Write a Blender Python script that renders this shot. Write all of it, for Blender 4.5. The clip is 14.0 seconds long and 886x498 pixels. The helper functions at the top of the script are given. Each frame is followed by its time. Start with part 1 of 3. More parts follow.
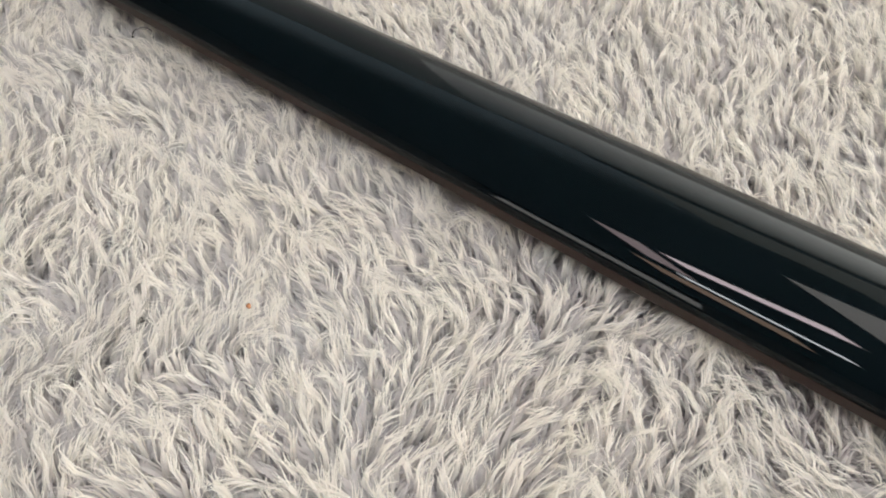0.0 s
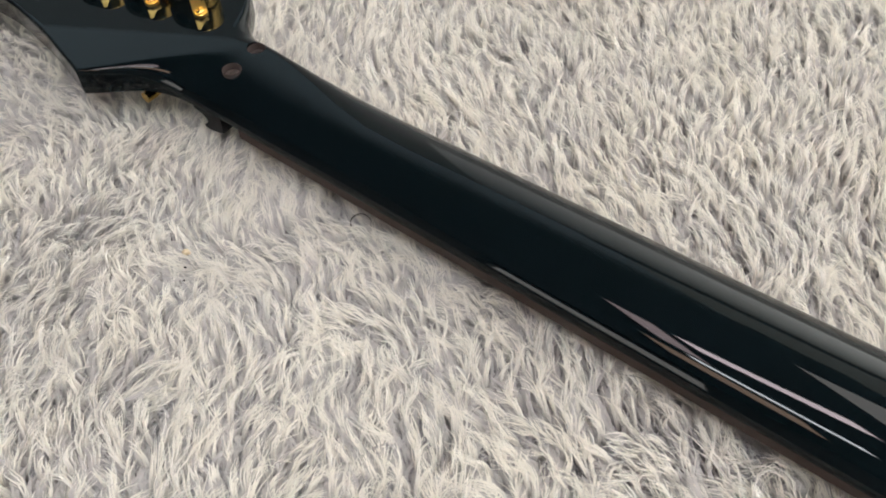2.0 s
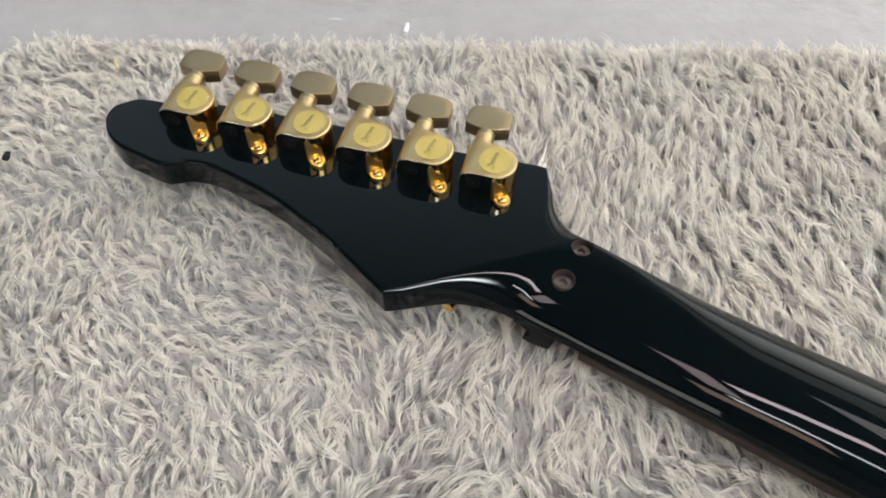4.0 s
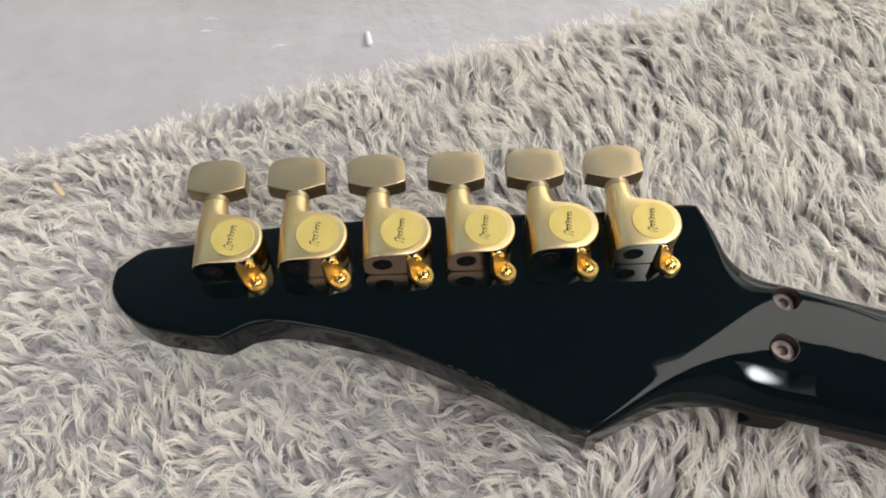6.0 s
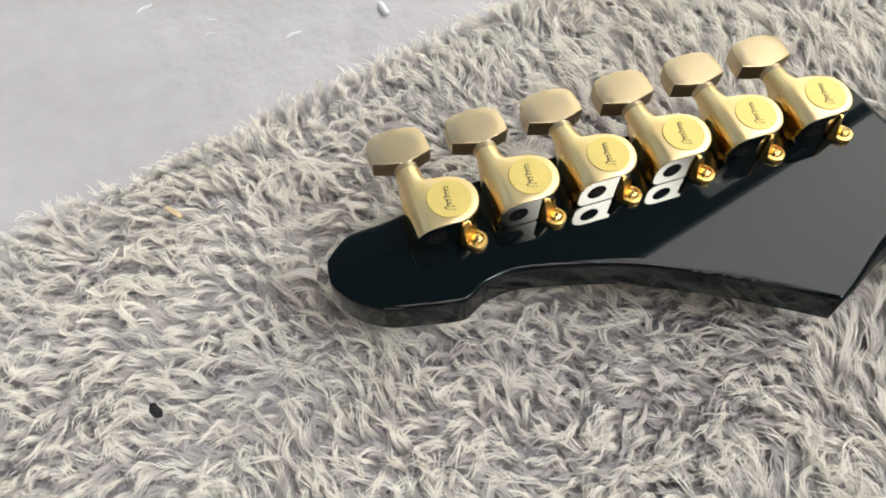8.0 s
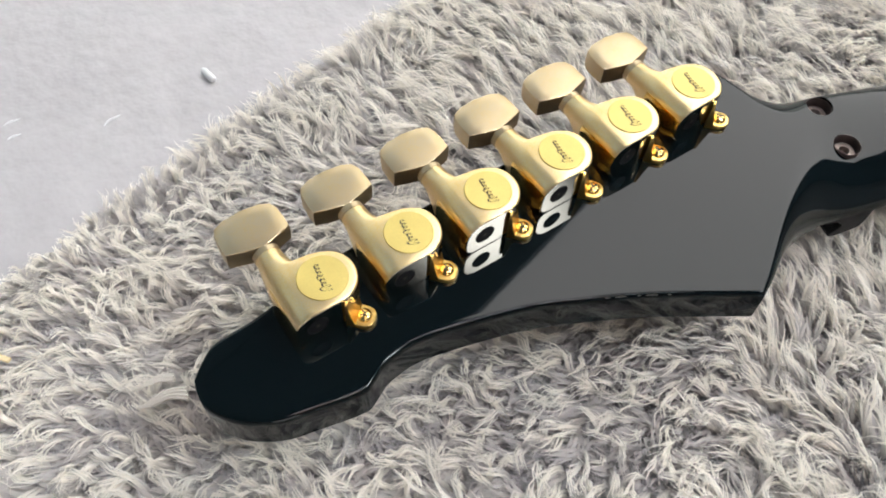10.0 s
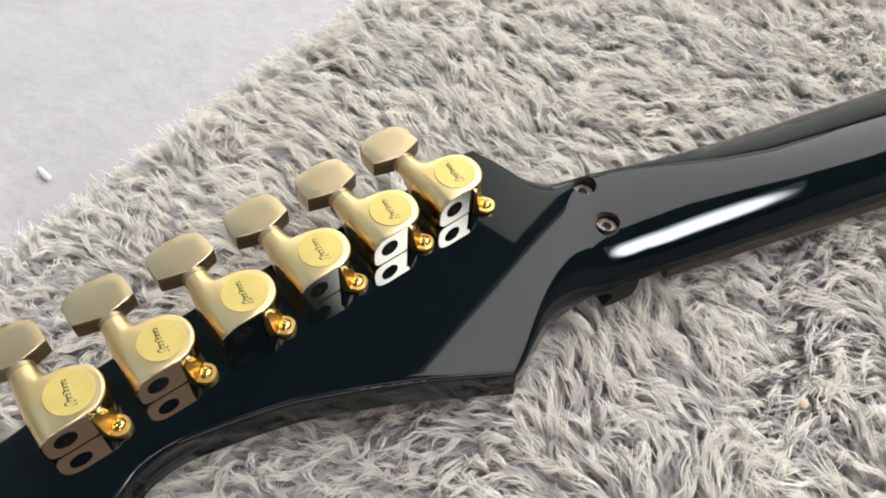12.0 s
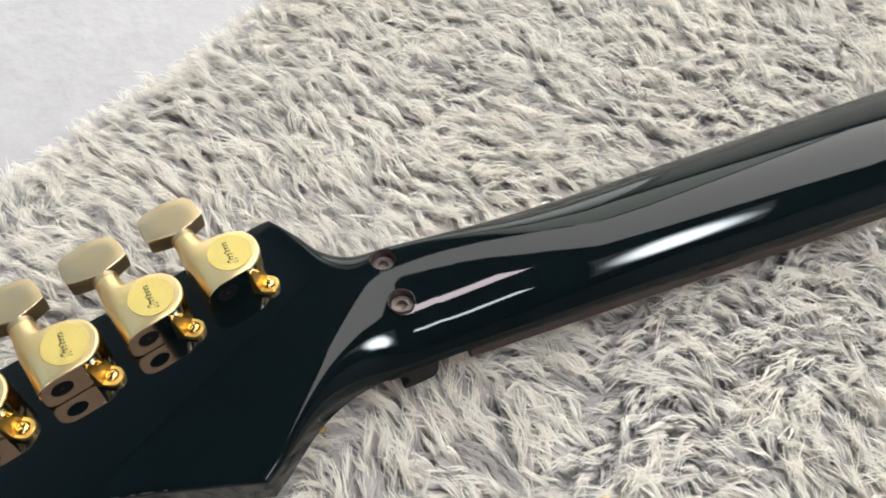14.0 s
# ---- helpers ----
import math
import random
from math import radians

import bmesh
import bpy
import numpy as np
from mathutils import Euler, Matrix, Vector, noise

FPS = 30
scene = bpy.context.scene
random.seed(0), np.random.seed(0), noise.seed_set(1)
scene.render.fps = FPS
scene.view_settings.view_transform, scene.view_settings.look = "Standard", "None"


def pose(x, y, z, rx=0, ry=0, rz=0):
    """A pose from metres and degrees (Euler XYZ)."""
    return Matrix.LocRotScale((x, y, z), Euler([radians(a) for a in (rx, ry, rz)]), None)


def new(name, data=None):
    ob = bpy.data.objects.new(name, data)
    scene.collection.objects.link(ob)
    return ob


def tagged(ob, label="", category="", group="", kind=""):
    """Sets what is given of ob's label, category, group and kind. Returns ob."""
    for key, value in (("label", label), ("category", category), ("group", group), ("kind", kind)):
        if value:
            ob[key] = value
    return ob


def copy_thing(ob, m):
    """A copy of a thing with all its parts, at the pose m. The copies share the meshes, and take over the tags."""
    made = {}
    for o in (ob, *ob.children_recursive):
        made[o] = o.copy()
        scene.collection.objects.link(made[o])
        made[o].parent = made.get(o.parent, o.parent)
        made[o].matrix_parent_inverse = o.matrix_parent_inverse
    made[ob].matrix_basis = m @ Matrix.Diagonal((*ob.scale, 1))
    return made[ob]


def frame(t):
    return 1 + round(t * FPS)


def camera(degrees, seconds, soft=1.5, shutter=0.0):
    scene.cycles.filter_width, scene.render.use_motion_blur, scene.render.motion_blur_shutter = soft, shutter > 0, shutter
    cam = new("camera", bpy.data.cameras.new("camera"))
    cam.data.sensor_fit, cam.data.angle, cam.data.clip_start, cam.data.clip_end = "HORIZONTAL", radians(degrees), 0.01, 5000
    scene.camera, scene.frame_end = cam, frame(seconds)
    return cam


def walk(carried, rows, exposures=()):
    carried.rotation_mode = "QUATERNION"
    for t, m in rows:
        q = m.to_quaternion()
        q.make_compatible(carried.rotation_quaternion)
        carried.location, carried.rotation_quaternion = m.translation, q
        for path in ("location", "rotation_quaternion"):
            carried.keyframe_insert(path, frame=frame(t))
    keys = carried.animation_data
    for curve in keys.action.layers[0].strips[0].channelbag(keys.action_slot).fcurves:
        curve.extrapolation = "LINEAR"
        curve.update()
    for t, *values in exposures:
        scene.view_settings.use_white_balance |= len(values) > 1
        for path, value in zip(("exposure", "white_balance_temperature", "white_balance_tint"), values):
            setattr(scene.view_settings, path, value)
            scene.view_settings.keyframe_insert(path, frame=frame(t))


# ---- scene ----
# ---- camera ----
cam = camera(57.51, 14.0, soft=1.9)
ROWS = [  # seconds, x, y, z, yaw, pitch, roll
    (0.0, 0.3220, -0.3027, 0.2301, 19.07, -53.01, -1.06),
    (0.5, 0.2921, -0.2924, 0.2312, 18.31, -51.94, -1.03),
    (1.0, 0.2894, -0.2855, 0.2328, 18.27, -51.45, -0.99),
    (1.5, 0.2487, -0.2769, 0.2419, 18.63, -51.61, -0.91),
    (2.0, 0.2036, -0.2582, 0.2516, 19.16, -51.53, -0.80),
    (2.5, 0.1559, -0.2532, 0.2579, 19.58, -51.09, -0.59),
    (3.0, 0.1335, -0.2504, 0.2621, 19.40, -51.48, -0.72),
    (3.5, 0.0812, -0.2270, 0.2718, 18.03, -51.92, -0.73),
    (4.0, 0.0347, -0.1986, 0.2708, 16.52, -53.05, -1.62),
    (4.2, 0.0143, -0.1875, 0.2669, 15.82, -53.80, -2.17),
    (6.3, -0.0764, -0.1202, 0.2477, -2.34, -58.55, -4.15),
    (6.5, -0.0842, -0.1229, 0.2503, -4.08, -58.76, -4.56),
    (7.0, -0.1213, -0.1165, 0.2474, -12.12, -59.73, -1.90),
    (7.5, -0.1580, -0.1138, 0.2395, -15.04, -59.92, -2.07),
    (7.7, -0.1716, -0.1139, 0.2396, -16.39, -59.71, -1.65),
    (9.8, -0.1753, -0.0920, 0.2209, -31.91, -57.17, -0.04),
    (10.0, -0.1637, -0.0915, 0.2180, -34.38, -56.77, 0.38),
    (10.5, -0.1426, -0.0927, 0.2134, -38.78, -56.05, 0.40),
    (11.0, -0.1142, -0.0985, 0.2060, -42.02, -54.80, 1.41),
    (11.5, -0.0982, -0.1057, 0.2093, -42.48, -53.66, 1.99),
    (12.0, -0.1162, -0.1203, 0.2338, -39.42, -53.27, 0.87),
    (12.5, -0.1191, -0.1419, 0.2555, -37.49, -53.41, 0.60),
    (13.0, -0.0969, -0.1447, 0.2374, -37.02, -53.87, 0.43),
    (13.5, -0.0733, -0.1329, 0.2380, -36.95, -54.22, -0.36),
    (14.0, -0.0420, -0.1369, 0.2372, -38.49, -54.23, -0.26),
]
walk(cam, [(t, pose(x, y, z, 0, 0, yaw) @ pose(0, 0, 0, 90 + pitch) @ pose(0, 0, 0, 0, 0, roll)) for t, x, y, z, yaw, pitch, roll in ROWS],
     exposures=((0.0, -0.45, 6310, 6), (2.0, -0.36, 6280, 6), (4.0, -0.41, 6260, 5), (6.5, -0.28, 6300, 6), (7.7, -0.19, 6250, 4), (10.0, -0.07, 6110, 5), (11.5, -0.05, 6120, 5), (12.5, -0.09, 6140, 5), (14.0, -0.01, 6130, 3)))

# ---- light and exposure ----
world = bpy.data.worlds.new("world")
scene.world = world
world.use_nodes = True
world.node_tree.nodes["Background"].inputs[0].default_value = (0.75, 0.8, 0.9, 1)
world.node_tree.nodes["Background"].inputs[1].default_value = 0.3

FLOOR = -0.05          # floor below the tips of the rug's pile
CEILING = 2.4
ROOM_TURN = 15.0       # the room stands at this angle to the row of tuners
RUG_TURN = 12.0        # and the rug at this one


# ---- small tools ----
def part(name, bm, material, parent=None, label="", smooth=40):
    """Links a bmesh as one mesh object, under a thing or a part where one is given."""
    me = bpy.data.meshes.new(name)
    bmesh.ops.recalc_face_normals(bm, faces=bm.faces)
    if smooth:
        for fc in bm.faces:
            fc.smooth = True
        for e in bm.edges:
            if len(e.link_faces) == 2 and e.calc_face_angle(0) > radians(smooth):
                e.smooth = False
    bm.to_mesh(me)
    bm.free()
    for m in material if isinstance(material, (list, tuple)) else [material]:
        me.materials.append(m)
    ob = new(name, me)
    if parent:
        ob.parent = parent
    if label:
        ob["label"] = label
    return ob


def box(bm, x0, y0, z0, x1, y1, z1, m=None):
    """Adds a box to a bmesh. Returns its vertices."""
    c = Matrix.LocRotScale(((x0 + x1) / 2, (y0 + y1) / 2, (z0 + z1) / 2), None, (x1 - x0, y1 - y0, z1 - z0))
    return bmesh.ops.create_cube(bm, size=1, matrix=(m or Matrix()) @ c)["verts"]


def bevelled_box(x0, y0, z0, x1, y1, z1, r=0.002, m=None):
    bm = bmesh.new()
    box(bm, x0, y0, z0, x1, y1, z1, m)
    bmesh.ops.bevel(bm, geom=bm.edges[:], offset=r, segments=2, affect="EDGES", profile=0.5)
    return bm


def tube(bm, a, b, ra, rb, n=20):
    """Adds a closed cone from a to b."""
    a, b = Vector(a), Vector(b)
    turn = (b - a).to_track_quat("Z", "Y").to_matrix().to_4x4()
    return bmesh.ops.create_cone(bm, cap_ends=True, segments=n, radius1=ra, radius2=rb, depth=(b - a).length,
                                 matrix=Matrix.Translation((a + b) / 2) @ turn)["verts"]


def lathe(bm, rings, n=24, m=Matrix()):
    """Adds a turned form round z from (radius, height) pairs, closed at both ends."""
    rows = [[bm.verts.new(m @ Vector((r * math.cos(k * math.tau / n), r * math.sin(k * math.tau / n), z))) for k in range(n)] for r, z in rings]
    for lo, hi in zip(rows, rows[1:]):
        for k in range(n):
            bm.faces.new((lo[k], lo[(k + 1) % n], hi[(k + 1) % n], hi[k]))
    bm.faces.new(rows[0][::-1])
    bm.faces.new(rows[-1])


def loft(bm, sections):
    """Skins closed sections of equal count and caps the two ends."""
    rows = [[bm.verts.new(p) for p in sec] for sec in sections]
    n = len(rows[0])
    for lo, hi in zip(rows, rows[1:]):
        for k in range(n):
            bm.faces.new((lo[k], lo[(k + 1) % n], hi[(k + 1) % n], hi[k]))
    bm.faces.new(rows[0][::-1])
    bm.faces.new(rows[-1])
    return rows


def smooth01(x, a, b):
    x = min(max((x - a) / (b - a), 0.0), 1.0)
    return x * x * (3 - 2 * x)


# ---- materials ----
def material(name, colour, rough, metal=0.0, vary=0.15, scale=40.0, fine=600.0, bump=0.0, rough_vary=0.1, colour2=None, ior=1.5, spec=0.5):
    """A surface with coarse and fine variation in colour, roughness and relief."""
    m = bpy.data.materials.new(name)
    m.use_nodes = True
    t = m.node_tree
    b = t.nodes["Principled BSDF"]
    co = t.nodes.new("ShaderNodeTexCoord")
    coarse, grain = t.nodes.new("ShaderNodeTexNoise"), t.nodes.new("ShaderNodeTexNoise")
    coarse.inputs["Scale"].default_value, grain.inputs["Scale"].default_value = scale, fine
    coarse.inputs["Detail"].default_value, grain.inputs["Detail"].default_value = 4, 3
    mixed = t.nodes.new("ShaderNodeMath")
    mixed.operation = "ADD"
    ramp = t.nodes.new("ShaderNodeMapRange")
    ramp.inputs["From Min"].default_value, ramp.inputs["From Max"].default_value = 0.7, 1.3
    col = t.nodes.new("ShaderNodeMix")
    col.data_type = "RGBA"
    c2 = colour2 or tuple(c * (1 - vary) for c in colour)
    col.inputs["A"].default_value, col.inputs["B"].default_value = (*c2, 1), (*colour, 1)
    ro = t.nodes.new("ShaderNodeMapRange")
    ro.inputs["To Min"].default_value, ro.inputs["To Max"].default_value = max(rough * (1 - rough_vary), 0.0), min(rough * (1 + rough_vary), 1.0)
    L = t.links.new
    for nz in (coarse, grain):
        L(co.outputs["Object"], nz.inputs["Vector"])
    L(coarse.outputs["Fac"], mixed.inputs[0])
    L(grain.outputs["Fac"], mixed.inputs[1])
    L(mixed.outputs[0], ramp.inputs["Value"])
    L(ramp.outputs[0], col.inputs["Factor"])
    L(ramp.outputs[0], ro.inputs["Value"])
    L(col.outputs["Result"], b.inputs["Base Color"])
    L(ro.outputs[0], b.inputs["Roughness"])
    b.inputs["Metallic"].default_value = metal
    b.inputs["IOR"].default_value = ior
    b.inputs["Specular IOR Level"].default_value = spec
    if bump:
        bp = t.nodes.new("ShaderNodeBump")
        bp.inputs["Strength"].default_value = 1.0
        bp.inputs["Distance"].default_value = bump
        L(mixed.outputs[0], bp.inputs["Height"])
        L(bp.outputs[0], b.inputs["Normal"])
    return m


def glow(name, colour, strength):
    m = bpy.data.materials.new(name)
    m.use_nodes = True
    b = m.node_tree.nodes["Principled BSDF"]
    b.inputs["Base Color"].default_value = (0.8, 0.8, 0.8, 1)
    b.inputs["Emission Color"].default_value = (*colour, 1)
    b.inputs["Emission Strength"].default_value = strength
    return m


def fur_material(name, root, tip):
    """Pile strands, greyer and darker at the root, paler at the tip, each a little different, lit through as well as
    on.
    """
    m = bpy.data.materials.new(name)
    m.use_nodes = True
    t = m.node_tree
    t.nodes.remove(t.nodes["Principled BSDF"])
    out = t.nodes["Material Output"]
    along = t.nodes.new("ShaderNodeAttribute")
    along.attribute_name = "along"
    geo, co = t.nodes.new("ShaderNodeNewGeometry"), t.nodes.new("ShaderNodeTexCoord")
    patch = t.nodes.new("ShaderNodeTexNoise")
    patch.inputs["Scale"].default_value, patch.inputs["Detail"].default_value = 14, 3
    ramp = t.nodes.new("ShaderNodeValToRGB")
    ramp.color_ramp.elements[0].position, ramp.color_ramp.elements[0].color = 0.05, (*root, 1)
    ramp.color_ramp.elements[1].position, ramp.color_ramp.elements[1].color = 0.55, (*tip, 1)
    tint = t.nodes.new("ShaderNodeValToRGB")
    tint.color_ramp.elements[0].color = (0.80, 0.79, 0.81, 1)
    tint.color_ramp.elements[1].color = (1.0, 0.97, 0.93, 1)
    tone = t.nodes.new("ShaderNodeMath")
    tone.operation = "MULTIPLY_ADD"
    tone.inputs[1].default_value = 0.6
    mul = t.nodes.new("ShaderNodeMix")
    mul.data_type, mul.blend_type = "RGBA", "MULTIPLY"
    mul.inputs["Factor"].default_value = 1
    dif, tra, mix = t.nodes.new("ShaderNodeBsdfDiffuse"), t.nodes.new("ShaderNodeBsdfTranslucent"), t.nodes.new("ShaderNodeMixShader")
    mix.inputs[0].default_value = 0.4
    L = t.links.new
    L(co.outputs["Object"], patch.inputs["Vector"])
    L(along.outputs["Fac"], ramp.inputs["Fac"])
    L(geo.outputs["Random Per Island"], tone.inputs[0])
    L(patch.outputs["Fac"], tone.inputs[2])
    L(tone.outputs[0], tint.inputs["Fac"])
    L(ramp.outputs["Color"], mul.inputs["A"])
    L(tint.outputs["Color"], mul.inputs["B"])
    L(mul.outputs["Result"], dif.inputs["Color"])
    L(mul.outputs["Result"], tra.inputs["Color"])
    L(dif.outputs[0], mix.inputs[1])
    L(tra.outputs[0], mix.inputs[2])
    L(mix.outputs[0], out.inputs["Surface"])
    return m


LACQUER = material("black_lacquer", (0.0016, 0.0038, 0.0048), 0.03, vary=0.2, scale=25, fine=300, bump=0.0000015, spec=0.26)
ROSEWOOD = material("rosewood", (0.034, 0.016, 0.011), 0.6, vary=0.5, scale=60, fine=900, bump=0.00005)
GOLD_SATIN = material("satin_gold", (0.80, 0.575, 0.235), 0.38, 1.0, scale=90, fine=2500, bump=0.000006, rough_vary=0.25, colour2=(0.77, 0.62, 0.38))
GOLD_SHINY = material("polished_gold", (0.88, 0.61, 0.20), 0.16, 1.0, vary=0.12, scale=200, fine=1500, bump=0.000004)
GOLD_EAR = material("smooth_gold", (0.88, 0.60, 0.19), 0.30, 1.0, vary=0.12, scale=200, fine=1500)
CHROME = material("worn_gold_chrome", (0.80, 0.71, 0.58), 0.03, 1.0, vary=0.1, scale=200, fine=1500)
BUTTON = material("brushed_champagne", (0.55, 0.41, 0.22), 0.40, 1.0, scale=120, fine=2500, bump=0.000008, rough_vary=0.2, colour2=(0.48, 0.395, 0.28))
PLATE = material("yellow_gold_plate", (0.71, 0.555, 0.165), 0.45, 0.35, vary=0.1, scale=150, fine=2000)
HOLE = material("blackened_steel", (0.003, 0.003, 0.004), 0.6, scale=300, fine=2000, spec=0.25)
INK = material("dark_ink", (0.04, 0.03, 0.015), 0.5)
STEEL_DARK = material("dark_steel", (0.006, 0.006, 0.007), 0.5, 0.0, scale=300, fine=2000, spec=0.2)
BOLT = material("dull_steel", (0.27, 0.22, 0.20), 0.40, 0.8, vary=0.4, scale=300, fine=1500, bump=0.00002)
WOOD_BARE = material("stained_hole_wood", (0.075, 0.050, 0.045), 0.7, vary=0.4, scale=300, fine=1500)
BACKING = material("rug_backing", (0.60, 0.575, 0.58), 0.95, vary=0.4, scale=120, fine=900, bump=0.002)
SHEET = material("white_sheet", (0.515, 0.489, 0.492), 0.35, vary=0.13, scale=11, fine=70, bump=0.0016)
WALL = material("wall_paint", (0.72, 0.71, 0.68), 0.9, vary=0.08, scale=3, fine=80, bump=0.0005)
# unseen south and west walls: the dimness of that side is in the colour
WALL_DIM = material("dim_side_wall", (0.17, 0.17, 0.175), 0.9, vary=0.1, scale=3, fine=80, bump=0.0005)
WHITE_PLASTIC = material("white_plastic", (0.86, 0.86, 0.86), 0.25, vary=0.05, scale=200)
CRUMB = material("cream_crumb", (0.74, 0.60, 0.40), 0.8, scale=500, fine=2500, bump=0.0001)
RUST = material("rust_fleck", (0.50, 0.22, 0.10), 0.8, scale=500, fine=2500)
CLEAR = bpy.data.materials.new("clear_plastic")
CLEAR.use_nodes = True
CLEAR.node_tree.nodes["Principled BSDF"].inputs["Transmission Weight"].default_value = 1.0
CLEAR.node_tree.nodes["Principled BSDF"].inputs["Roughness"].default_value = 0.15
CLEAR.node_tree.nodes["Principled BSDF"].inputs["IOR"].default_value = 1.25
STRAW = material("straw", (0.75, 0.6, 0.35), 0.7, scale=300)
LINT = material("black_lint", (0.012, 0.011, 0.011), 0.9, scale=300)
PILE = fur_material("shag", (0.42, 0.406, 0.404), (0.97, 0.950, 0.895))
UNDERFUR = fur_material("underfur", (0.52, 0.505, 0.505), (0.68, 0.660, 0.655))
# added bluish glow that fades along y, so its mirrored edge is soft
NORTH_GLOW = glow("north_glow", (0.78, 0.92, 1.0), 0.6)
NORTH_GLOW.node_tree.nodes["Principled BSDF"].inputs["Base Color"].default_value = (0.16, 0.205, 0.24, 1)
_t = NORTH_GLOW.node_tree
_co, _xyz, _fade = _t.nodes.new("ShaderNodeTexCoord"), _t.nodes.new("ShaderNodeSeparateXYZ"), _t.nodes.new("ShaderNodeMapRange")
_fade.interpolation_type = "SMOOTHSTEP"
for _n, _v in (("From Min", 1.05), ("From Max", 2.1), ("To Min", 0.0), ("To Max", 0.95)):
    _fade.inputs[_n].default_value = _v
_t.links.new(_co.outputs["Object"], _xyz.inputs[0])
_t.links.new(_xyz.outputs["Y"], _fade.inputs["Value"])
_t.links.new(_fade.outputs[0], _t.nodes["Principled BSDF"].inputs["Emission Strength"])
NAVY = material("dark_blue_paint", (0.16, 0.205, 0.24), 0.8, vary=0.1, scale=3, fine=80, bump=0.0005)
# added glow, ramped on a slant to shade the reflection on neck and headstock
SIDE_GLOW = glow("side_glow", (1.0, 0.98, 0.86), 0.6)
SIDE_GLOW.node_tree.nodes["Principled BSDF"].inputs["Base Color"].default_value = (0.085, 0.112, 0.135, 1)
_t = SIDE_GLOW.node_tree
_co, _xyz, _slant, _fade = _t.nodes.new("ShaderNodeTexCoord"), _t.nodes.new("ShaderNodeSeparateXYZ"), _t.nodes.new("ShaderNodeMath"), _t.nodes.new("ShaderNodeMapRange")
_slant.operation, _fade.interpolation_type = "MULTIPLY_ADD", "SMOOTHSTEP"
_slant.inputs[1].default_value = -0.9
for _n, _v in (("From Min", 0.75), ("From Max", 1.45), ("To Min", 1.0), ("To Max", 3.0)):
    _fade.inputs[_n].default_value = _v
_t.links.new(_co.outputs["Object"], _xyz.inputs[0])
_t.links.new(_xyz.outputs["Y"], _slant.inputs[0])
_t.links.new(_xyz.outputs["X"], _slant.inputs[2])
_t.links.new(_slant.outputs[0], _fade.inputs["Value"])
_t.links.new(_fade.outputs[0], _t.nodes["Principled BSDF"].inputs["Emission Strength"])
DAYLIGHT = glow("daylight", (1.0, 0.925, 0.875), 4.8)
# added glow, graded in x and z to soften its reflection on the neck
WALL_GLOW = glow("wall_glow", (1.0, 0.98, 0.92), 1.5)
_t = WALL_GLOW.node_tree
_co, _xyz, _fade, _blind, _both = (_t.nodes.new("ShaderNode" + _n) for _n in ("TexCoord", "SeparateXYZ", "MapRange", "MapRange", "Math"))
_fade.interpolation_type = _blind.interpolation_type = "SMOOTHSTEP"
_both.operation = "MULTIPLY"
for _n, _v, _w in (("From Min", 0.3, 2.4), ("From Max", 3.0, 1.1), ("To Min", 0.7, 0.3), ("To Max", 2.6, 1.0)):
    _fade.inputs[_n].default_value, _blind.inputs[_n].default_value = _v, _w
_t.links.new(_co.outputs["Object"], _xyz.inputs[0])
_t.links.new(_xyz.outputs["X"], _fade.inputs["Value"])
_t.links.new(_xyz.outputs["Z"], _blind.inputs["Value"])
_t.links.new(_fade.outputs[0], _both.inputs[0])
_t.links.new(_blind.outputs[0], _both.inputs[1])
_t.links.new(_both.outputs[0], _t.nodes["Principled BSDF"].inputs["Emission Strength"])
LAMP_STRONG = glow("lamp_strong", (0.95, 0.97, 1.0), 118.0)
# glow fades outward to give the neck's mirrored highlight soft ends
_t = LAMP_STRONG.node_tree
_co, _scale, _far, _fade = (_t.nodes.new("ShaderNode" + _n) for _n in ("TexCoord", "VectorMath", "VectorMath", "MapRange"))
_scale.operation, _far.operation, _fade.interpolation_type = "MULTIPLY", "LENGTH", "SMOOTHSTEP"
_scale.inputs[1].default_value = (2.25, 2.0, 0.0)
for _n, _v in (("From Min", 0.25), ("From Max", 1.05), ("To Min", 66.0), ("To Max", 0.8)):
    _fade.inputs[_n].default_value = _v
_t.links.new(_co.outputs["Object"], _scale.inputs[0])
_t.links.new(_scale.outputs[0], _far.inputs[0])
_t.links.new(_far.outputs["Value"], _fade.inputs["Value"])
_t.links.new(_fade.outputs[0], _t.nodes["Principled BSDF"].inputs["Emission Strength"])
GLINT_ROSE = glow("glint_rose", (1.0, 0.76, 0.78), 9.0)
GLINT_COPPER = glow("glint_copper", (1.0, 0.66, 0.48), 6.5)
# cool and pink: added glows that stand in for a hand's reflection
GLINT_COOL = glow("glint_cool", (0.96, 0.97, 1.0), 30.0)
GLINT_PINK = glow("glint_pink", (1.0, 0.80, 0.84), 27.0)

# ---- room ----
ROOM = pose(0, 0, 0, 0, 0, ROOM_TURN)
RUG = pose(0, 0, 0, 0, 0, RUG_TURN)
X0, X1, Y0, Y1 = -3.2, 5.0, -2.8, 2.6
# opening of the unseen main glowing panel, in the room's own axes
RX0, RX1, RY0, RY1 = 0.95, 4.6, -1.50, 0.60
RXS, RYS = 1.95, -0.50    # its slanted corner
BAY = 1.10
DX0, DX1, DY0, DY1, DY2 = 1.10, 1.72, 0.85, 2.4, 1.40


def slab(name, x0, y0, z0, x1, y1, z1, mat, label, category):
    bm = bmesh.new()
    box(bm, x0, y0, z0, x1, y1, z1)
    ob = part(name, bm, mat, smooth=0)
    ob.matrix_world = ROOM
    return tagged(ob, label, category, kind="structure")


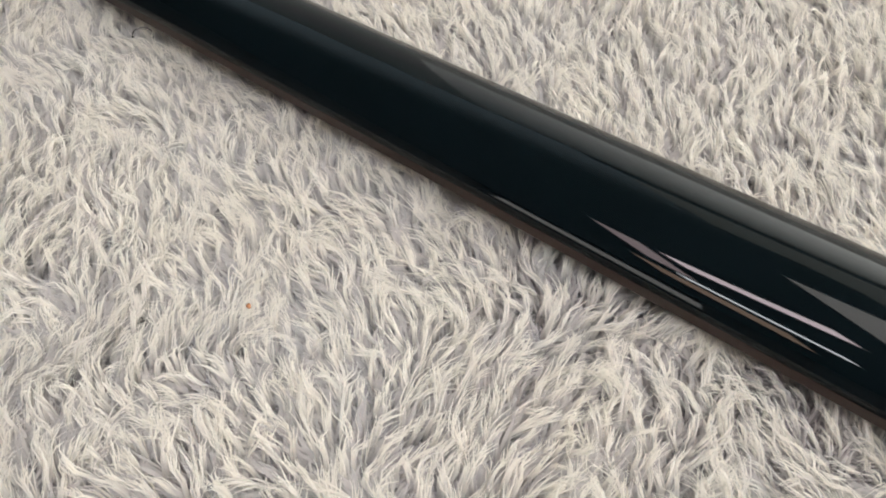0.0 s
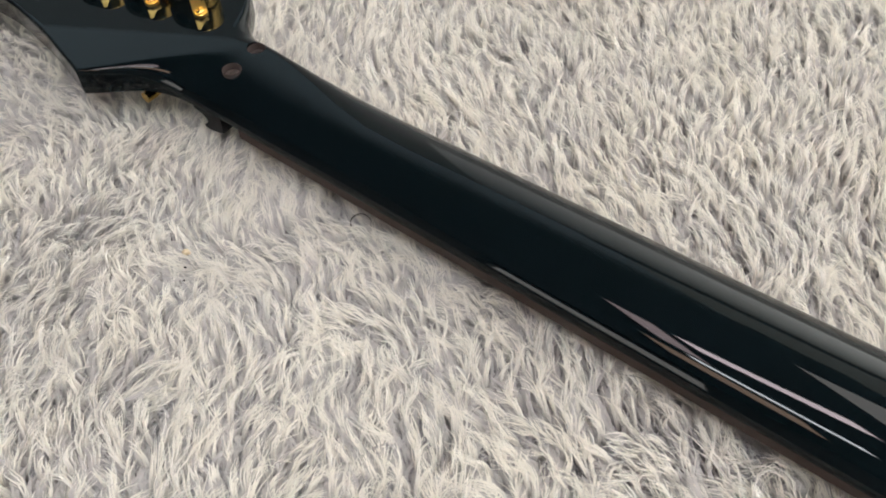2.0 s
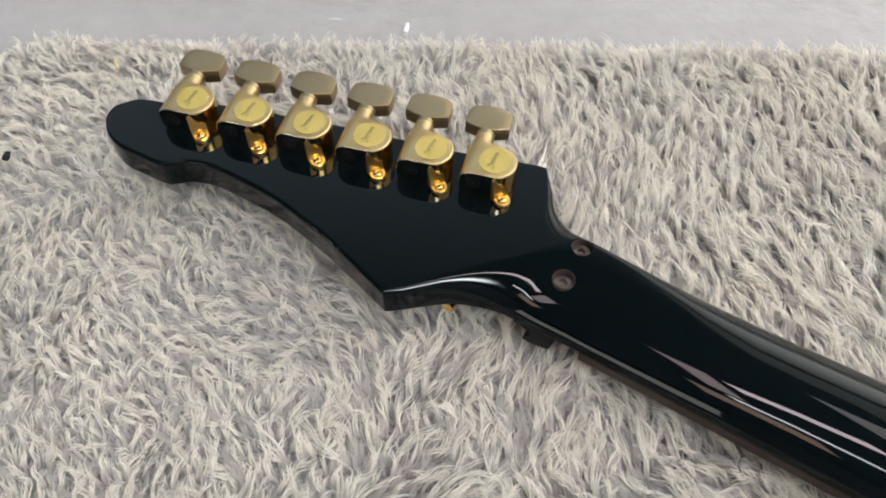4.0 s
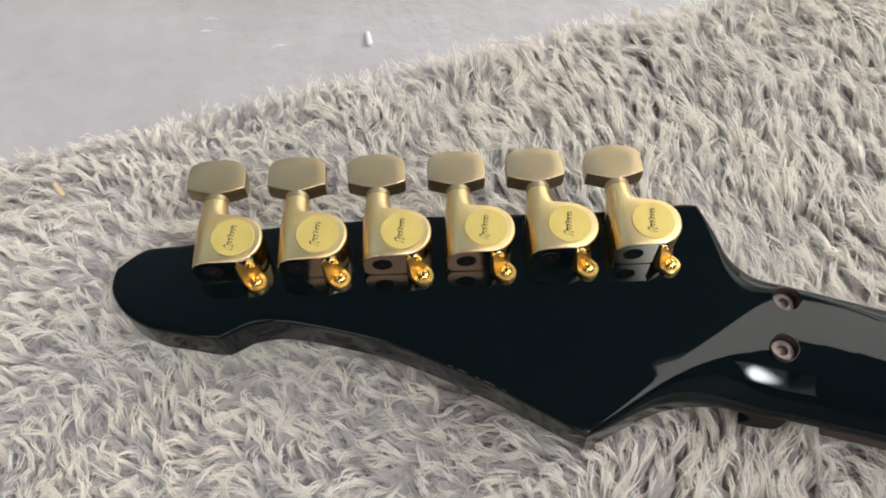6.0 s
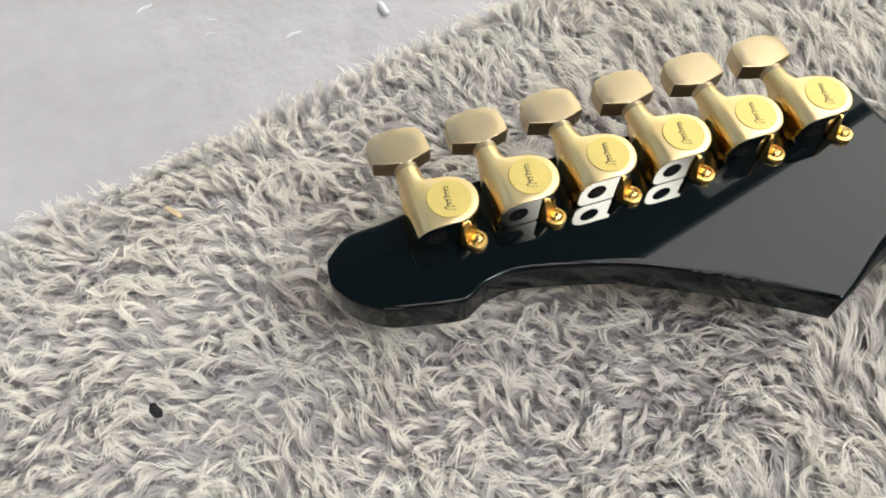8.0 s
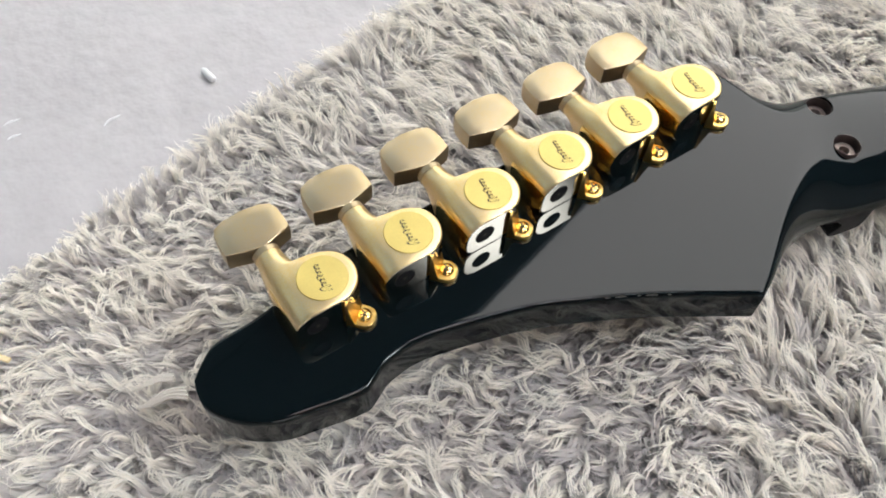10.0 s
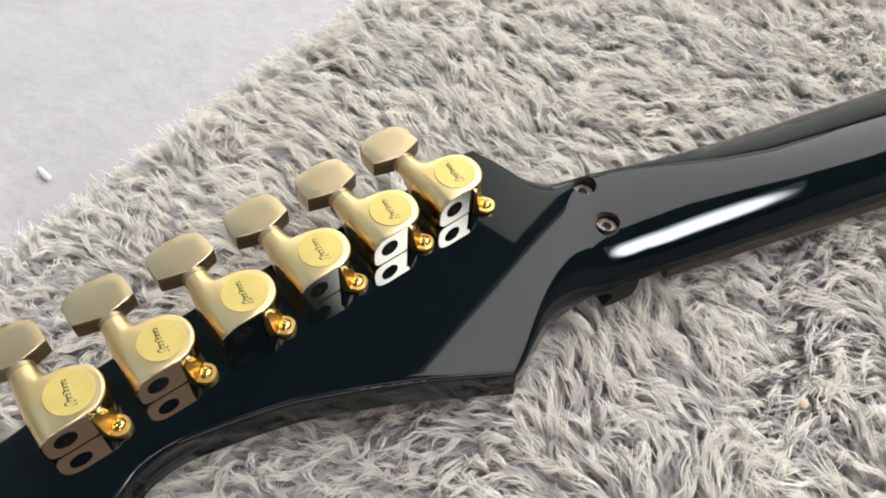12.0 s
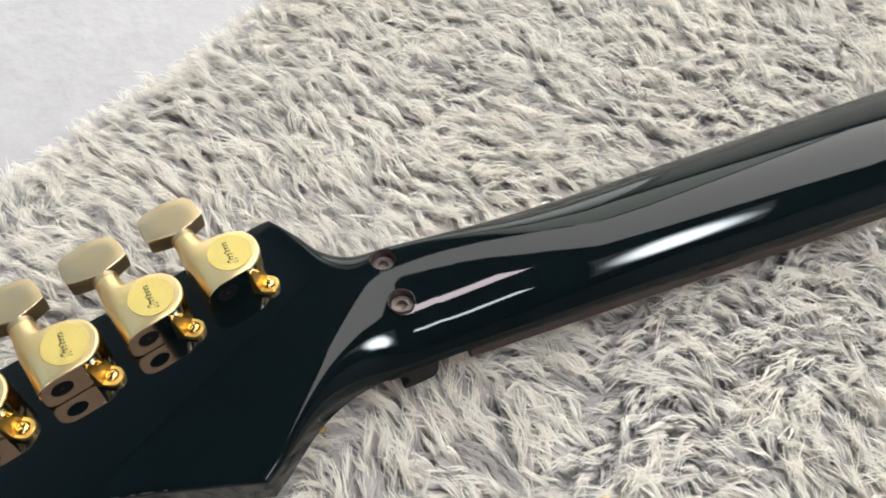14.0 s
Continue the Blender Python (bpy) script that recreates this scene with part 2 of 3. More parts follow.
slab("floor", X0, Y0, FLOOR - 0.1, X1, Y1, FLOOR, SHEET, "smooth white floor with faint wrinkles and marks", "floor")
WX0, WX1, WZ0, WZ1 = 0.4, 4.9, 0.55, 2.30        # unseen window added in the north wall
bm = bmesh.new()
for x0, z0, x1, z1 in ((X0, FLOOR, WX0, CEILING), (WX1, FLOOR, X1, CEILING), (WX0, FLOOR, WX1, WZ0), (WX0, WZ1, WX1, CEILING)):
    box(bm, x0, Y1, z0, x1, Y1 + 0.1, z1)
wall_north = part("wall_north", bm, WALL, smooth=0)
wall_north.matrix_world = ROOM
tagged(wall_north, "plain grey painted wall with a wide added window", "wall", kind="structure")
slab("added_window_4", WX0, Y1 + 0.05, WZ0, WX1, Y1 + 0.07, WZ1, WALL_GLOW, "wide unseen window, its graded glow added for the neck's reflection", "window")
VX0, VX1, VZ0, VZ1 = -3.1, -1.5, 0.60, 1.70      # unseen window added in the south wall
bm = bmesh.new()
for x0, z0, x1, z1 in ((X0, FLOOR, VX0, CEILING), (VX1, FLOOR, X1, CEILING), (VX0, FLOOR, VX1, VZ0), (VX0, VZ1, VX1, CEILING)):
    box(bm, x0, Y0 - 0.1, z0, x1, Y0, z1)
wall_south = part("wall_south", bm, WALL_DIM, smooth=0)
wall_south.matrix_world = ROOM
tagged(wall_south, "plain wall coloured dark for the dim south side, with an added window", "wall", kind="structure")
# glow added to draw a bright line along the neck's lower edge
slab("added_window_5", VX0, Y0 - 0.07, VZ0, VX1, Y0 - 0.05, VZ1, DAYLIGHT, "unseen glowing window, added for the bright line on the neck's edge", "window")
slab("wall_west", X0 - 0.1, Y0, FLOOR, X0, Y1, CEILING, WALL_DIM, "plain wall coloured dark for the dim side of the room", "wall")
slab("wall_east", X1, Y0, FLOOR, X1 + 0.1, Y1, CEILING, WALL, "plain grey painted wall", "wall")
bm = bmesh.new()
for x0, y0, x1, y1 in ((X0, Y0, RX0, BAY), (RX1, Y0, X1, Y1), (RX0, Y0, RX1, RY0), (RX0, RY1, DX1, DY0), (RX0, DY1, RX1, Y1), (RX0, DY0, DX0, BAY), (DX0, DY0, DX1, DY2)):
    box(bm, x0, y0, CEILING, x1, y1, CEILING + 0.1)
box(bm, DX1, RY1, CEILING, RX1, RY1 + 0.05, CEILING + 0.1)
# filler corner that slants the panel's mirrored edge
corner = [Vector(p) for p in ((RX0, RY0, CEILING), (RXS, RY0, CEILING), (RX0, RYS, CEILING))]
loft(bm, [corner, [p + Vector((0, 0, 0.1)) for p in corner]])
ceiling = part("ceiling", bm, NAVY, smooth=0)
ceiling.matrix_world = ROOM
tagged(ceiling, "dark blue painted ceiling with openings for glowing panels", "ceiling", kind="structure")
# unseen glowing bay, added to lift the dark reflection on the neck
bm = bmesh.new()
for x0, x1, y1 in ((X0, RX0, Y1), (RX0, DX0, DY1)):
    box(bm, x0, BAY, CEILING - 0.003, x1, y1, CEILING + 0.1)
bay = part("ceiling_glow_3", bm, NORTH_GLOW, smooth=0)
bay.matrix_world = ROOM
tagged(bay, "wide unseen ceiling panel with a dull blue glow, added for reflections", "window", kind="structure")
# unseen dim panel, added only for the olive tone mirrored in the lacquer
bm = bmesh.new()
box(bm, DX0, DY2, CEILING + 0.04, DX1, DY1, CEILING + 0.06)
box(bm, DX1, RY1 + 0.05, CEILING + 0.04, RX1, DY1, CEILING + 0.06)
dim_light = part("ceiling_glow_2", bm, SIDE_GLOW, smooth=0)
dim_light.matrix_world = ROOM
tagged(dim_light, "unseen ceiling panel with a slanted glow ramp, added for reflections", "window", kind="structure")
# unseen glowing panel, placed for the grey band mirrored in the lacquer
bm = bmesh.new()
box(bm, RX0, RY0, CEILING + 0.06, RX1, RY1, CEILING + 0.08)
roof_glow = part("ceiling_glow_1", bm, DAYLIGHT, smooth=0)
roof_glow.matrix_world = ROOM
tagged(roof_glow, "unseen ceiling panel, glowing for the grey band in the lacquer", "window", kind="structure")


def ceiling_panel(x, y, wide, deep, mat, label, turn=0.0):
    """A flat glowing panel hung under the ceiling: white tray, glowing diffuser and a thin rim."""
    base = new("ceiling_panel")
    tagged(base, label, "lamp", "ceiling lamps")
    part("tray", bevelled_box(-wide / 2 - 0.02, -deep / 2 - 0.02, -0.05, wide / 2 + 0.02, deep / 2 + 0.02, -0.01, 0.004), SHEET, base)
    part("diffuser", bevelled_box(-wide / 2, -deep / 2, -0.058, wide / 2, deep / 2, -0.051, 0.002), mat, base, "glowing white diffuser")
    base.matrix_world = ROOM @ pose(x, y, CEILING + 0.01, 0, 0, turn)
    return base


# unseen; sized and placed for the neck's highlight and the white end faces
ceiling_panel(0.78, -1.62, 0.92, 0.96, LAMP_STRONG, "broad unseen ceiling panel lamp, hottest in its middle, switched on", -25)
# unseen panels added only to draw white and pink streaks on the neck
ceiling_panel(-0.12, -1.10, 0.66, 0.10, GLINT_COOL, "long white glowing panel, added for a streak on the neck", -4)
ceiling_panel(0.24, -0.46, 0.74, 0.13, GLINT_PINK, "long pink glowing panel, added for a streak on the neck", 10)
ceiling_panel(-0.36, -0.70, 0.20, 0.50, GLINT_ROSE, "short rose glowing panel, added to join the neck's two streaks", -8)
# unseen panel added to put a copper reflection on the tuner end faces
ceiling_panel(-0.50, -1.44, 0.62, 0.40, GLINT_COPPER, "dim copper-coloured glowing panel, added for the tuner end faces", -16)

# ---- rug ----
RUG_X0, RUG_Y1 = -0.290, 0.154       # far corner of the rug, in the rug's own axes
RUG_X1, RUG_Y0 = 0.95, -0.62
BED = -0.009                         # where the pile is rooted


def rug_inset(x, y):
    """How far inside the rug's outline, whose far corner is rounded, a place lies."""
    d = np.minimum.reduce([x - RUG_X0, RUG_Y1 - y, RUG_X1 - x, y - RUG_Y0])
    r = 0.050
    cx, cy = RUG_X0 + r - x, y - (RUG_Y1 - r)
    return np.where((cx > 0) & (cy > 0), r - np.hypot(cx, cy), d)


def rug_height(x, y):
    """Height of the backing in the rug's axes: level, and rolling down at the free edges."""
    d = rug_inset(x, y)
    k = np.clip(d / 0.03, 0, 1)
    z = BED - (1 - np.sqrt(1 - (1 - k) ** 2)) * (BED - FLOOR - 0.004)
    return np.where(d < 0, FLOOR - 0.003, z)


def rug_backing():
    bm = bmesh.new()
    xs = np.unique(np.concatenate([np.linspace(RUG_X0, RUG_X0 + 0.03, 7), np.linspace(RUG_X0 + 0.03, RUG_X1 - 0.03, 60), np.linspace(RUG_X1 - 0.03, RUG_X1, 7)]))
    ys = np.unique(np.concatenate([np.linspace(RUG_Y0, RUG_Y0 + 0.03, 7), np.linspace(RUG_Y0 + 0.03, RUG_Y1 - 0.03, 40), np.linspace(RUG_Y1 - 0.03, RUG_Y1, 7)]))
    grid = [[bm.verts.new((x, y, float(rug_height(x, y)))) for y in ys] for x in xs]
    low = [[bm.verts.new((x, y, FLOOR)) for y in ys] for x in xs]
    nx, ny = len(xs), len(ys)
    for i in range(nx - 1):
        for j in range(ny - 1):
            bm.faces.new((grid[i][j], grid[i + 1][j], grid[i + 1][j + 1], grid[i][j + 1]))
            bm.faces.new((low[i][j], low[i][j + 1], low[i + 1][j + 1], low[i + 1][j]))
    for i in range(nx - 1):
        bm.faces.new((grid[i][0], low[i][0], low[i + 1][0], grid[i + 1][0]))
        bm.faces.new((grid[i][-1], grid[i + 1][-1], low[i + 1][-1], low[i][-1]))
    for j in range(ny - 1):
        bm.faces.new((grid[0][j], grid[0][j + 1], low[0][j + 1], low[0][j]))
        bm.faces.new((grid[-1][j], low[-1][j], low[-1][j + 1], grid[-1][j + 1]))
    return bm


rug = part("rug", rug_backing(), BACKING)
rug.matrix_world = RUG
tagged(rug, "fluffy shaggy rug, cream tips over grey underfur", "rug")

rng = np.random.default_rng(7)


def swirl(x, y, scale, seed):
    """Smooth random field in -1 to 1 from a few waves."""
    r = np.random.default_rng(seed)
    out = np.zeros_like(x)
    for _ in range(9):
        a, k, p = r.uniform(0, math.tau), r.uniform(0.5, 1.6) / scale, r.uniform(0, math.tau)
        out += np.sin((x * np.cos(a) + y * np.sin(a)) * k * math.tau + p)
    return out / 4.2


def pile(name, tufts, strands, segments, length, width, spread, top, wave, mat, label):
    """Locks of flat tapering strands that rise from the backing to about the height top, lean with the nap and curl together."""
    n = len(tufts)
    x, y = tufts[:, 0], tufts[:, 1]
    # combed one way behind the neck, tousled before it and curly towards the headstock's end
    behind = np.clip((y + 0.02 + 0.50 * x) / 0.05, 0, 1) * np.clip((x + 0.06) / 0.10, 0, 1)
    curly = np.clip((0.0 - x) / 0.12, 0, 1)
    loose = 1.1 - 0.62 * behind + 0.1 * curly
    lean = radians(104) + 0.14 * behind + loose * (0.85 * swirl(x, y, 0.20, 3) + 0.8 * swirl(x, y, 0.06, 5) + 0.38 * swirl(x, y, 0.02, 6)) + rng.normal(0, 0.30, n)
    lean = lean + 0.9 * curly * np.clip((y + 0.02) / 0.08, 0, 1)
    size = rng.uniform(0.6, 1.3, n) * (1 + 0.25 * swirl(x, y, 0.03, 9))
    inset = rug_inset(x, y)
    size *= 0.40 + 0.60 * np.clip(inset / 0.045, 0, 1)
    size *= 1 - 0.22 * curly
    rise = (top - BED) * np.clip(1 + 0.22 * rng.normal(0, 1, n) + 0.15 * swirl(x, y, 0.05, 11), 0.35, 1.7) * (1 - 0.22 * curly)
    curl, phase, swing = rng.normal(0, 0.75, n) * (0.75 + 0.9 * curly), rng.uniform(0, math.tau, n), rng.uniform(0.2, 1.0, n) * wave * (0.85 + 0.5 * curly)
    turns = rng.uniform(0.7, 1.7, n)
    base = rug_height(x, y)
    m = n * strands
    rep = lambda a: np.repeat(a, strands)[:, None]
    one = lambda a: a[:, None]
    ang, rad = rng.uniform(0, math.tau, m), spread * np.sqrt(rng.uniform(0, 1, m))
    rx, ry = one(rad * np.cos(ang)), one(rad * np.sin(ang))
    ln = length * rep(size) * one(rng.uniform(0.6, 1.1, m))
    k = segments + 1
    s = np.linspace(0, 1, k)[None, :]
    bend = rep(lean) + one(rng.normal(0, 0.08, m)) + (rep(curl) + one(rng.normal(0, 0.20, m))) * (s - 0.3)
    bend = bend + rep(swing) * np.sin(rep(phase) + math.tau * rep(turns) * s + one(rng.normal(0, 0.12, m)))
    step = ln / segments
    run = np.clip(0.25 + 1.6 * s, 0, 1)
    hx, hy = np.cos(bend) * step * run, np.sin(bend) * step * run
    pull = 0.17 + 0.83 * (1 - s) ** 1.1
    px = rep(x) + rx * pull + one(rng.normal(0, 0.00035, m)) * s + np.cumsum(hx, 1) - hx[:, :1]
    py = rep(y) + ry * pull + one(rng.normal(0, 0.00035, m)) * s + np.cumsum(hy, 1) - hy[:, :1]
    arch = np.sin(np.clip(s * 1.9, 0, math.pi / 2)) - 0.35 * np.clip(s - 0.55, 0, 1) * one(rng.uniform(-0.6, 1.6, m))
    pz = rep(base) - 0.001 + rep(rise) * one(rng.uniform(0.75, 1.1, m)) * arch
    half = width * one(rng.uniform(0.6, 1.2, m)) * (1 - 0.85 * s ** 2.5) / 2
    roll = one(rng.uniform(-0.7, 0.7, m))
    ax, ay, az = -np.sin(bend) * np.cos(roll), np.cos(bend) * np.cos(roll), np.sin(roll) * np.ones_like(bend)
    left = np.stack([px - ax * half, py - ay * half, pz - az * half], -1)
    right = np.stack([px + ax * half, py + ay * half, pz + az * half], -1)
    verts = np.stack([left, right], 2).reshape(-1, 3)
    first = (np.arange(m) * 2 * k)[:, None] + np.arange(segments)[None, :] * 2
    quads = np.stack([first, first + 1, first + 3, first + 2], -1).reshape(-1)
    me = bpy.data.meshes.new(name)
    count = m * segments
    me.vertices.add(len(verts))
    me.vertices.foreach_set("co", verts.astype(np.float32).ravel())
    me.loops.add(count * 4)
    me.loops.foreach_set("vertex_index", quads.astype(np.int32))
    me.polygons.add(count)
    me.polygons.foreach_set("loop_start", (np.arange(count) * 4).astype(np.int32))
    me.update(calc_edges=True)
    me.polygons.foreach_set("use_smooth", np.ones(count, bool))
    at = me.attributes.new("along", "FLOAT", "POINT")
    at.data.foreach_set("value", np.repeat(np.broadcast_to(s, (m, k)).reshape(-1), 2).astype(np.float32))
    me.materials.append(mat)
    ob = new(name, me)
    ob.parent = rug
    ob["kind"] = "stuff"
    ob["label"] = label
    return ob


def scatter(x0, x1, y0, y1, gap):
    """Roots on a jittered grid in the rug's axes."""
    gx, gy = np.meshgrid(np.arange(x0, x1, gap), np.arange(y0, y1, gap))
    p = np.stack([gx.ravel(), gy.ravel()], 1)
    p = p + rng.uniform(-0.5, 0.5, p.shape) * gap
    return p[rug_inset(p[:, 0], p[:, 1]) > 0.0008]


def close_by(p):
    """The stretch of the rug round the neck and the headstock."""
    return (p[:, 0] < 0.47) & (p[:, 1] > -0.385) & (p[:, 1] > -0.16 - 0.85 * (p[:, 0] + 0.22))


roots = scatter(RUG_X0 + 0.001, RUG_X1 - 0.002, RUG_Y0 + 0.002, RUG_Y1 - 0.001, 0.0042)
near = close_by(roots)
pile("underfur", roots[near], 8, 2, 0.012, 0.0012, 0.0030, -0.0026, 0.6, UNDERFUR, "soft grey underfur")
pile("underfur", roots[~near][::3], 7, 2, 0.018, 0.0030, 0.005, -0.0040, 0.5, UNDERFUR, "soft grey underfur")
locks = scatter(RUG_X0 + 0.001, RUG_X1 - 0.002, RUG_Y0 + 0.002, RUG_Y1 - 0.001, 0.0047)
near = close_by(locks)
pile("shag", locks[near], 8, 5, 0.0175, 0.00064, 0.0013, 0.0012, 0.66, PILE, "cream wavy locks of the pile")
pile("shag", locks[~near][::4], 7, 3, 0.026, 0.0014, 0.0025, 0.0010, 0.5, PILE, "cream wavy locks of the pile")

# ---- guitar: neck and headstock in one piece ----
NUT = Vector((0.040, -0.0273))
AXIS = Vector((0.9594, -0.2818))
ACROSS = Vector((0.2818, 0.9594))
# half outlines of the headstock along the neck's axis: lower side and upper side
LOWER = [(-0.2095, -0.0275), (-0.2085, -0.0320), (-0.2056, -0.0354), (-0.2005, -0.0388), (-0.1925, -0.0410), (-0.1840, -0.0407), (-0.1706, -0.0393),
         (-0.1651, -0.0343), (-0.1586, -0.0312), (-0.1525, -0.0298), (-0.1400, -0.0292), (-0.1230, -0.0294), (-0.1075, -0.0317),
         (-0.0920, -0.0348), (-0.0795, -0.0381), (-0.0624, -0.0430), (-0.0573, -0.0390), (-0.0511, -0.0335), (-0.0448, -0.0285),
         (-0.0376, -0.0246), (-0.0291, -0.0220), (-0.0208, -0.0210), (0.0, -0.0203)]
UPPER = [(-0.2095, -0.0275), (-0.2090, -0.0235), (-0.2045, -0.0170), (-0.1995, -0.0145), (-0.1905, -0.0110), (-0.1720, -0.0010), (-0.1450, 0.0085),
         (-0.1215, 0.0160), (-0.0945, 0.0234), (-0.0710, 0.0300), (-0.0455, 0.0390), (-0.0397, 0.0402), (-0.0329, 0.0318),
         (-0.0290, 0.0262), (-0.0245, 0.0231), (-0.0190, 0.0215), (-0.010, 0.0208), (0.0, 0.0203)]
WIDEN = 0.0216
FLAT = -0.18             # below 0: the back of the neck is a little keeled, above 0 flattened
NECK_END = 0.62


def flowing(points, corners, per=10):
    """A smooth line through the points, broken at the corners (numbers of points)."""
    out = []
    stops = [0, *corners, len(points) - 1]
    for a, b in zip(stops, stops[1:]):
        run = [Vector(p) for p in points[a:b + 1]]
        ext = [run[0] * 2 - run[1], *run, run[-1] * 2 - run[-2]]
        for i in range(1, len(ext) - 2):
            p0, p1, p2, p3 = ext[i - 1:i + 3]
            for k in range(per):
                t = k / per
                out.append(0.5 * (2 * p1 + (p2 - p0) * t + (2 * p0 - 5 * p1 + 4 * p2 - p3) * t * t + (3 * p1 - p0 - 3 * p2 + p3) * t ** 3))
    out.append(Vector(points[-1]))
    return np.maximum.accumulate([p.x for p in out]), [p.y for p in out]


LOWER_LINE, UPPER_LINE = flowing(LOWER, (15,)), flowing(UPPER, (11,))


def edge_at(line, s, sign):
    if s >= 0:
        return sign * (0.0203 + WIDEN * s)
    return float(np.interp(s, line[0], line[1]))


def spot(s, n):
    p = NUT + AXIS * s + ACROSS * n
    return p.x, p.y


def head_plane(x, y):
    return 0.0330 - 0.030 * x + 0.030 * y


def bend(d, a, b):
    """Rise of a surface whose slope grows from 0 to 1 between a and b."""
    u = min(max((d - a) / (b - a), 0.0), 1.0)
    return (b - a) * (u ** 3 - u ** 4 / 2) + max(d - b, 0.0)


def back_height(s, n):
    """The headstock's plane, easing into the line of the neck."""
    return 0.0310 - 0.0373 * s + 0.0183 * bend(s, -0.04, 0.05) + 0.0203 * (1 - smooth01(s, -0.04, 0.06)) * n


def ridge(s):
    """Where the rounding of the neck's two sides meets: an oblique line on the headstock, the middle of the neck."""
    if s < -0.020:
        return 0.003 + 1.154 * (s + 0.024)
    if s < -0.008:
        u = (s + 0.020) / 0.012
        return 0.00762 + 1.154 * 0.012 * (u - u * u / 2)
    return 0.01454 * (1 - smooth01(s, -0.008, 0.07))


def neck_section(s):
    lo, hi = edge_at(LOWER_LINE, s, -1), edge_at(UPPER_LINE, s, 1)
    half = (hi - lo) / 2
    kl, kh = smooth01(s, -0.0624, -0.018), smooth01(s, -0.0397, -0.008)
    small = min(0.0015, half * 0.4)
    m = min(max(ridge(s), lo + small), hi - small)
    rwl = max(m - lo, small) * 0.99
    rwh = small + ((hi - m) * 0.99 - small) * kh
    rhl, rhh = small + (0.0125 - small) * kl, small + (0.0125 - small) * kh
    deep = 0.0128 + (0.0136 - 0.0128) * smooth01(s, -0.03, 0.0)
    pts = []
    steps = 16
    el = 2 / (2 + FLAT * smooth01(s, -0.03, 0.03))
    eh = el
    foot = 0.0006
    zl, zh = back_height(s, lo), back_height(s, hi)
    pts.append((lo + foot, zl - deep))
    pts.append((lo, zl - deep + foot))
    for i in range(steps + 1):
        a = i / steps * math.pi / 2
        n = lo + rwl * (1 - max(math.cos(a), 0.0) ** el)
        pts.append((n, back_height(s, n) - rhl * (1 - math.sin(a) ** el)))
    a, b = lo + rwl, hi - rwh
    for i in range(1, 48):
        n = a + (b - a) * i / 48
        pts.append((n, back_height(s, n)))
    for i in range(steps, -1, -1):
        a = i / steps * math.pi / 2
        n = hi - rwh * (1 - max(math.cos(a), 0.0) ** eh)
        pts.append((n, back_height(s, n) - rhh * (1 - math.sin(a) ** eh)))
    pts.append((hi, zh - deep + foot))
    pts.append((hi - foot, zh - deep))
    return [(*spot(s, n), z) for n, z in pts]


stations = sorted({round(v, 5) for v in (
    [p[0] for p in LOWER if p[0] > -0.209] + [p[0] for p in UPPER if p[0] > -0.209] + [-0.2094, -0.20925, -0.209, -0.2087, -0.2083, -0.2078]
    + list(np.linspace(-0.2072, -0.17, 26)) + list(np.linspace(-0.17, -0.07, 31)) + list(np.linspace(-0.066, 0.01, 77)) + list(np.linspace(0.02, NECK_END, 32)))})
guitar = new("electric_guitar")
guitar.location = (0.04, -0.0273, 0.0)
tagged(guitar, "electric guitar lying face down, glossy black neck and headstock", "guitar")
HERE = Matrix.Translation(guitar.location).inverted()


def guitar_part(name, bm, mat, label="", smooth=40, parent=None):
    bm.transform(HERE)
    return part(name, bm, mat, parent or guitar, label, smooth)


BOLTS = [(-0.0105, -0.0031), (-0.0108, 0.0128)]
bm = bmesh.new()
loft(bm, [neck_section(s) for s in stations])
bmesh.ops.recalc_face_normals(bm, faces=bm.faces)
whole = bpy.data.meshes.new("neck")
bm.to_mesh(whole)
bm.free()
neck_ob = new("neck", whole)
bm = bmesh.new()
for s, n in BOLTS:
    x, y = spot(s, n)
    z = back_height(s, n)
    tube(bm, (x, y, z - 0.0074), (x, y, z + 0.01), 0.0042, 0.0042, 28)
bmesh.ops.recalc_face_normals(bm, faces=bm.faces)
drill_me = bpy.data.meshes.new("drill")
bm.to_mesh(drill_me)
bm.free()
drill = new("drill", drill_me)
cut = neck_ob.modifiers.new("cut", "BOOLEAN")
cut.operation, cut.object, cut.solver = "DIFFERENCE", drill, "EXACT"
bpy.context.view_layer.update()
drilled = bpy.data.meshes.new_from_object(neck_ob.evaluated_get(bpy.context.evaluated_depsgraph_get()))
bpy.data.objects.remove(neck_ob)
bpy.data.objects.remove(drill)
bm = bmesh.new()
bm.from_mesh(drilled)
neck = guitar_part("neck", bm, LACQUER, "glossy black lacquered neck and headstock", 32)

for s, n in BOLTS:
    x, y = spot(s, n)
    z = back_height(s, n) - 0.0072
    bm = bmesh.new()
    lathe(bm, [(0.00415, 0), (0.00415, 0.0006), (0.0036, 0.0007), (0.0036, 0.0030), (0.0032, 0.0036), (0.0017, 0.0036), (0.0015, 0.0018), (0.0002, 0.0016)], 24, Matrix.Translation((x, y, z)))
    guitar_part("bolt", bm, BOLT, "dull steel socket bolt sunk in the neck")
    bm = bmesh.new()
    lathe(bm, [(0.00419, -0.0001), (0.00419, 0.0062), (0.00398, 0.0062), (0.00398, -0.0001)], 28, Matrix.Translation((x, y, z)))
    guitar_part("bolt_sleeve", bm, WOOD_BARE, "bare brown wall of the bolt hole")

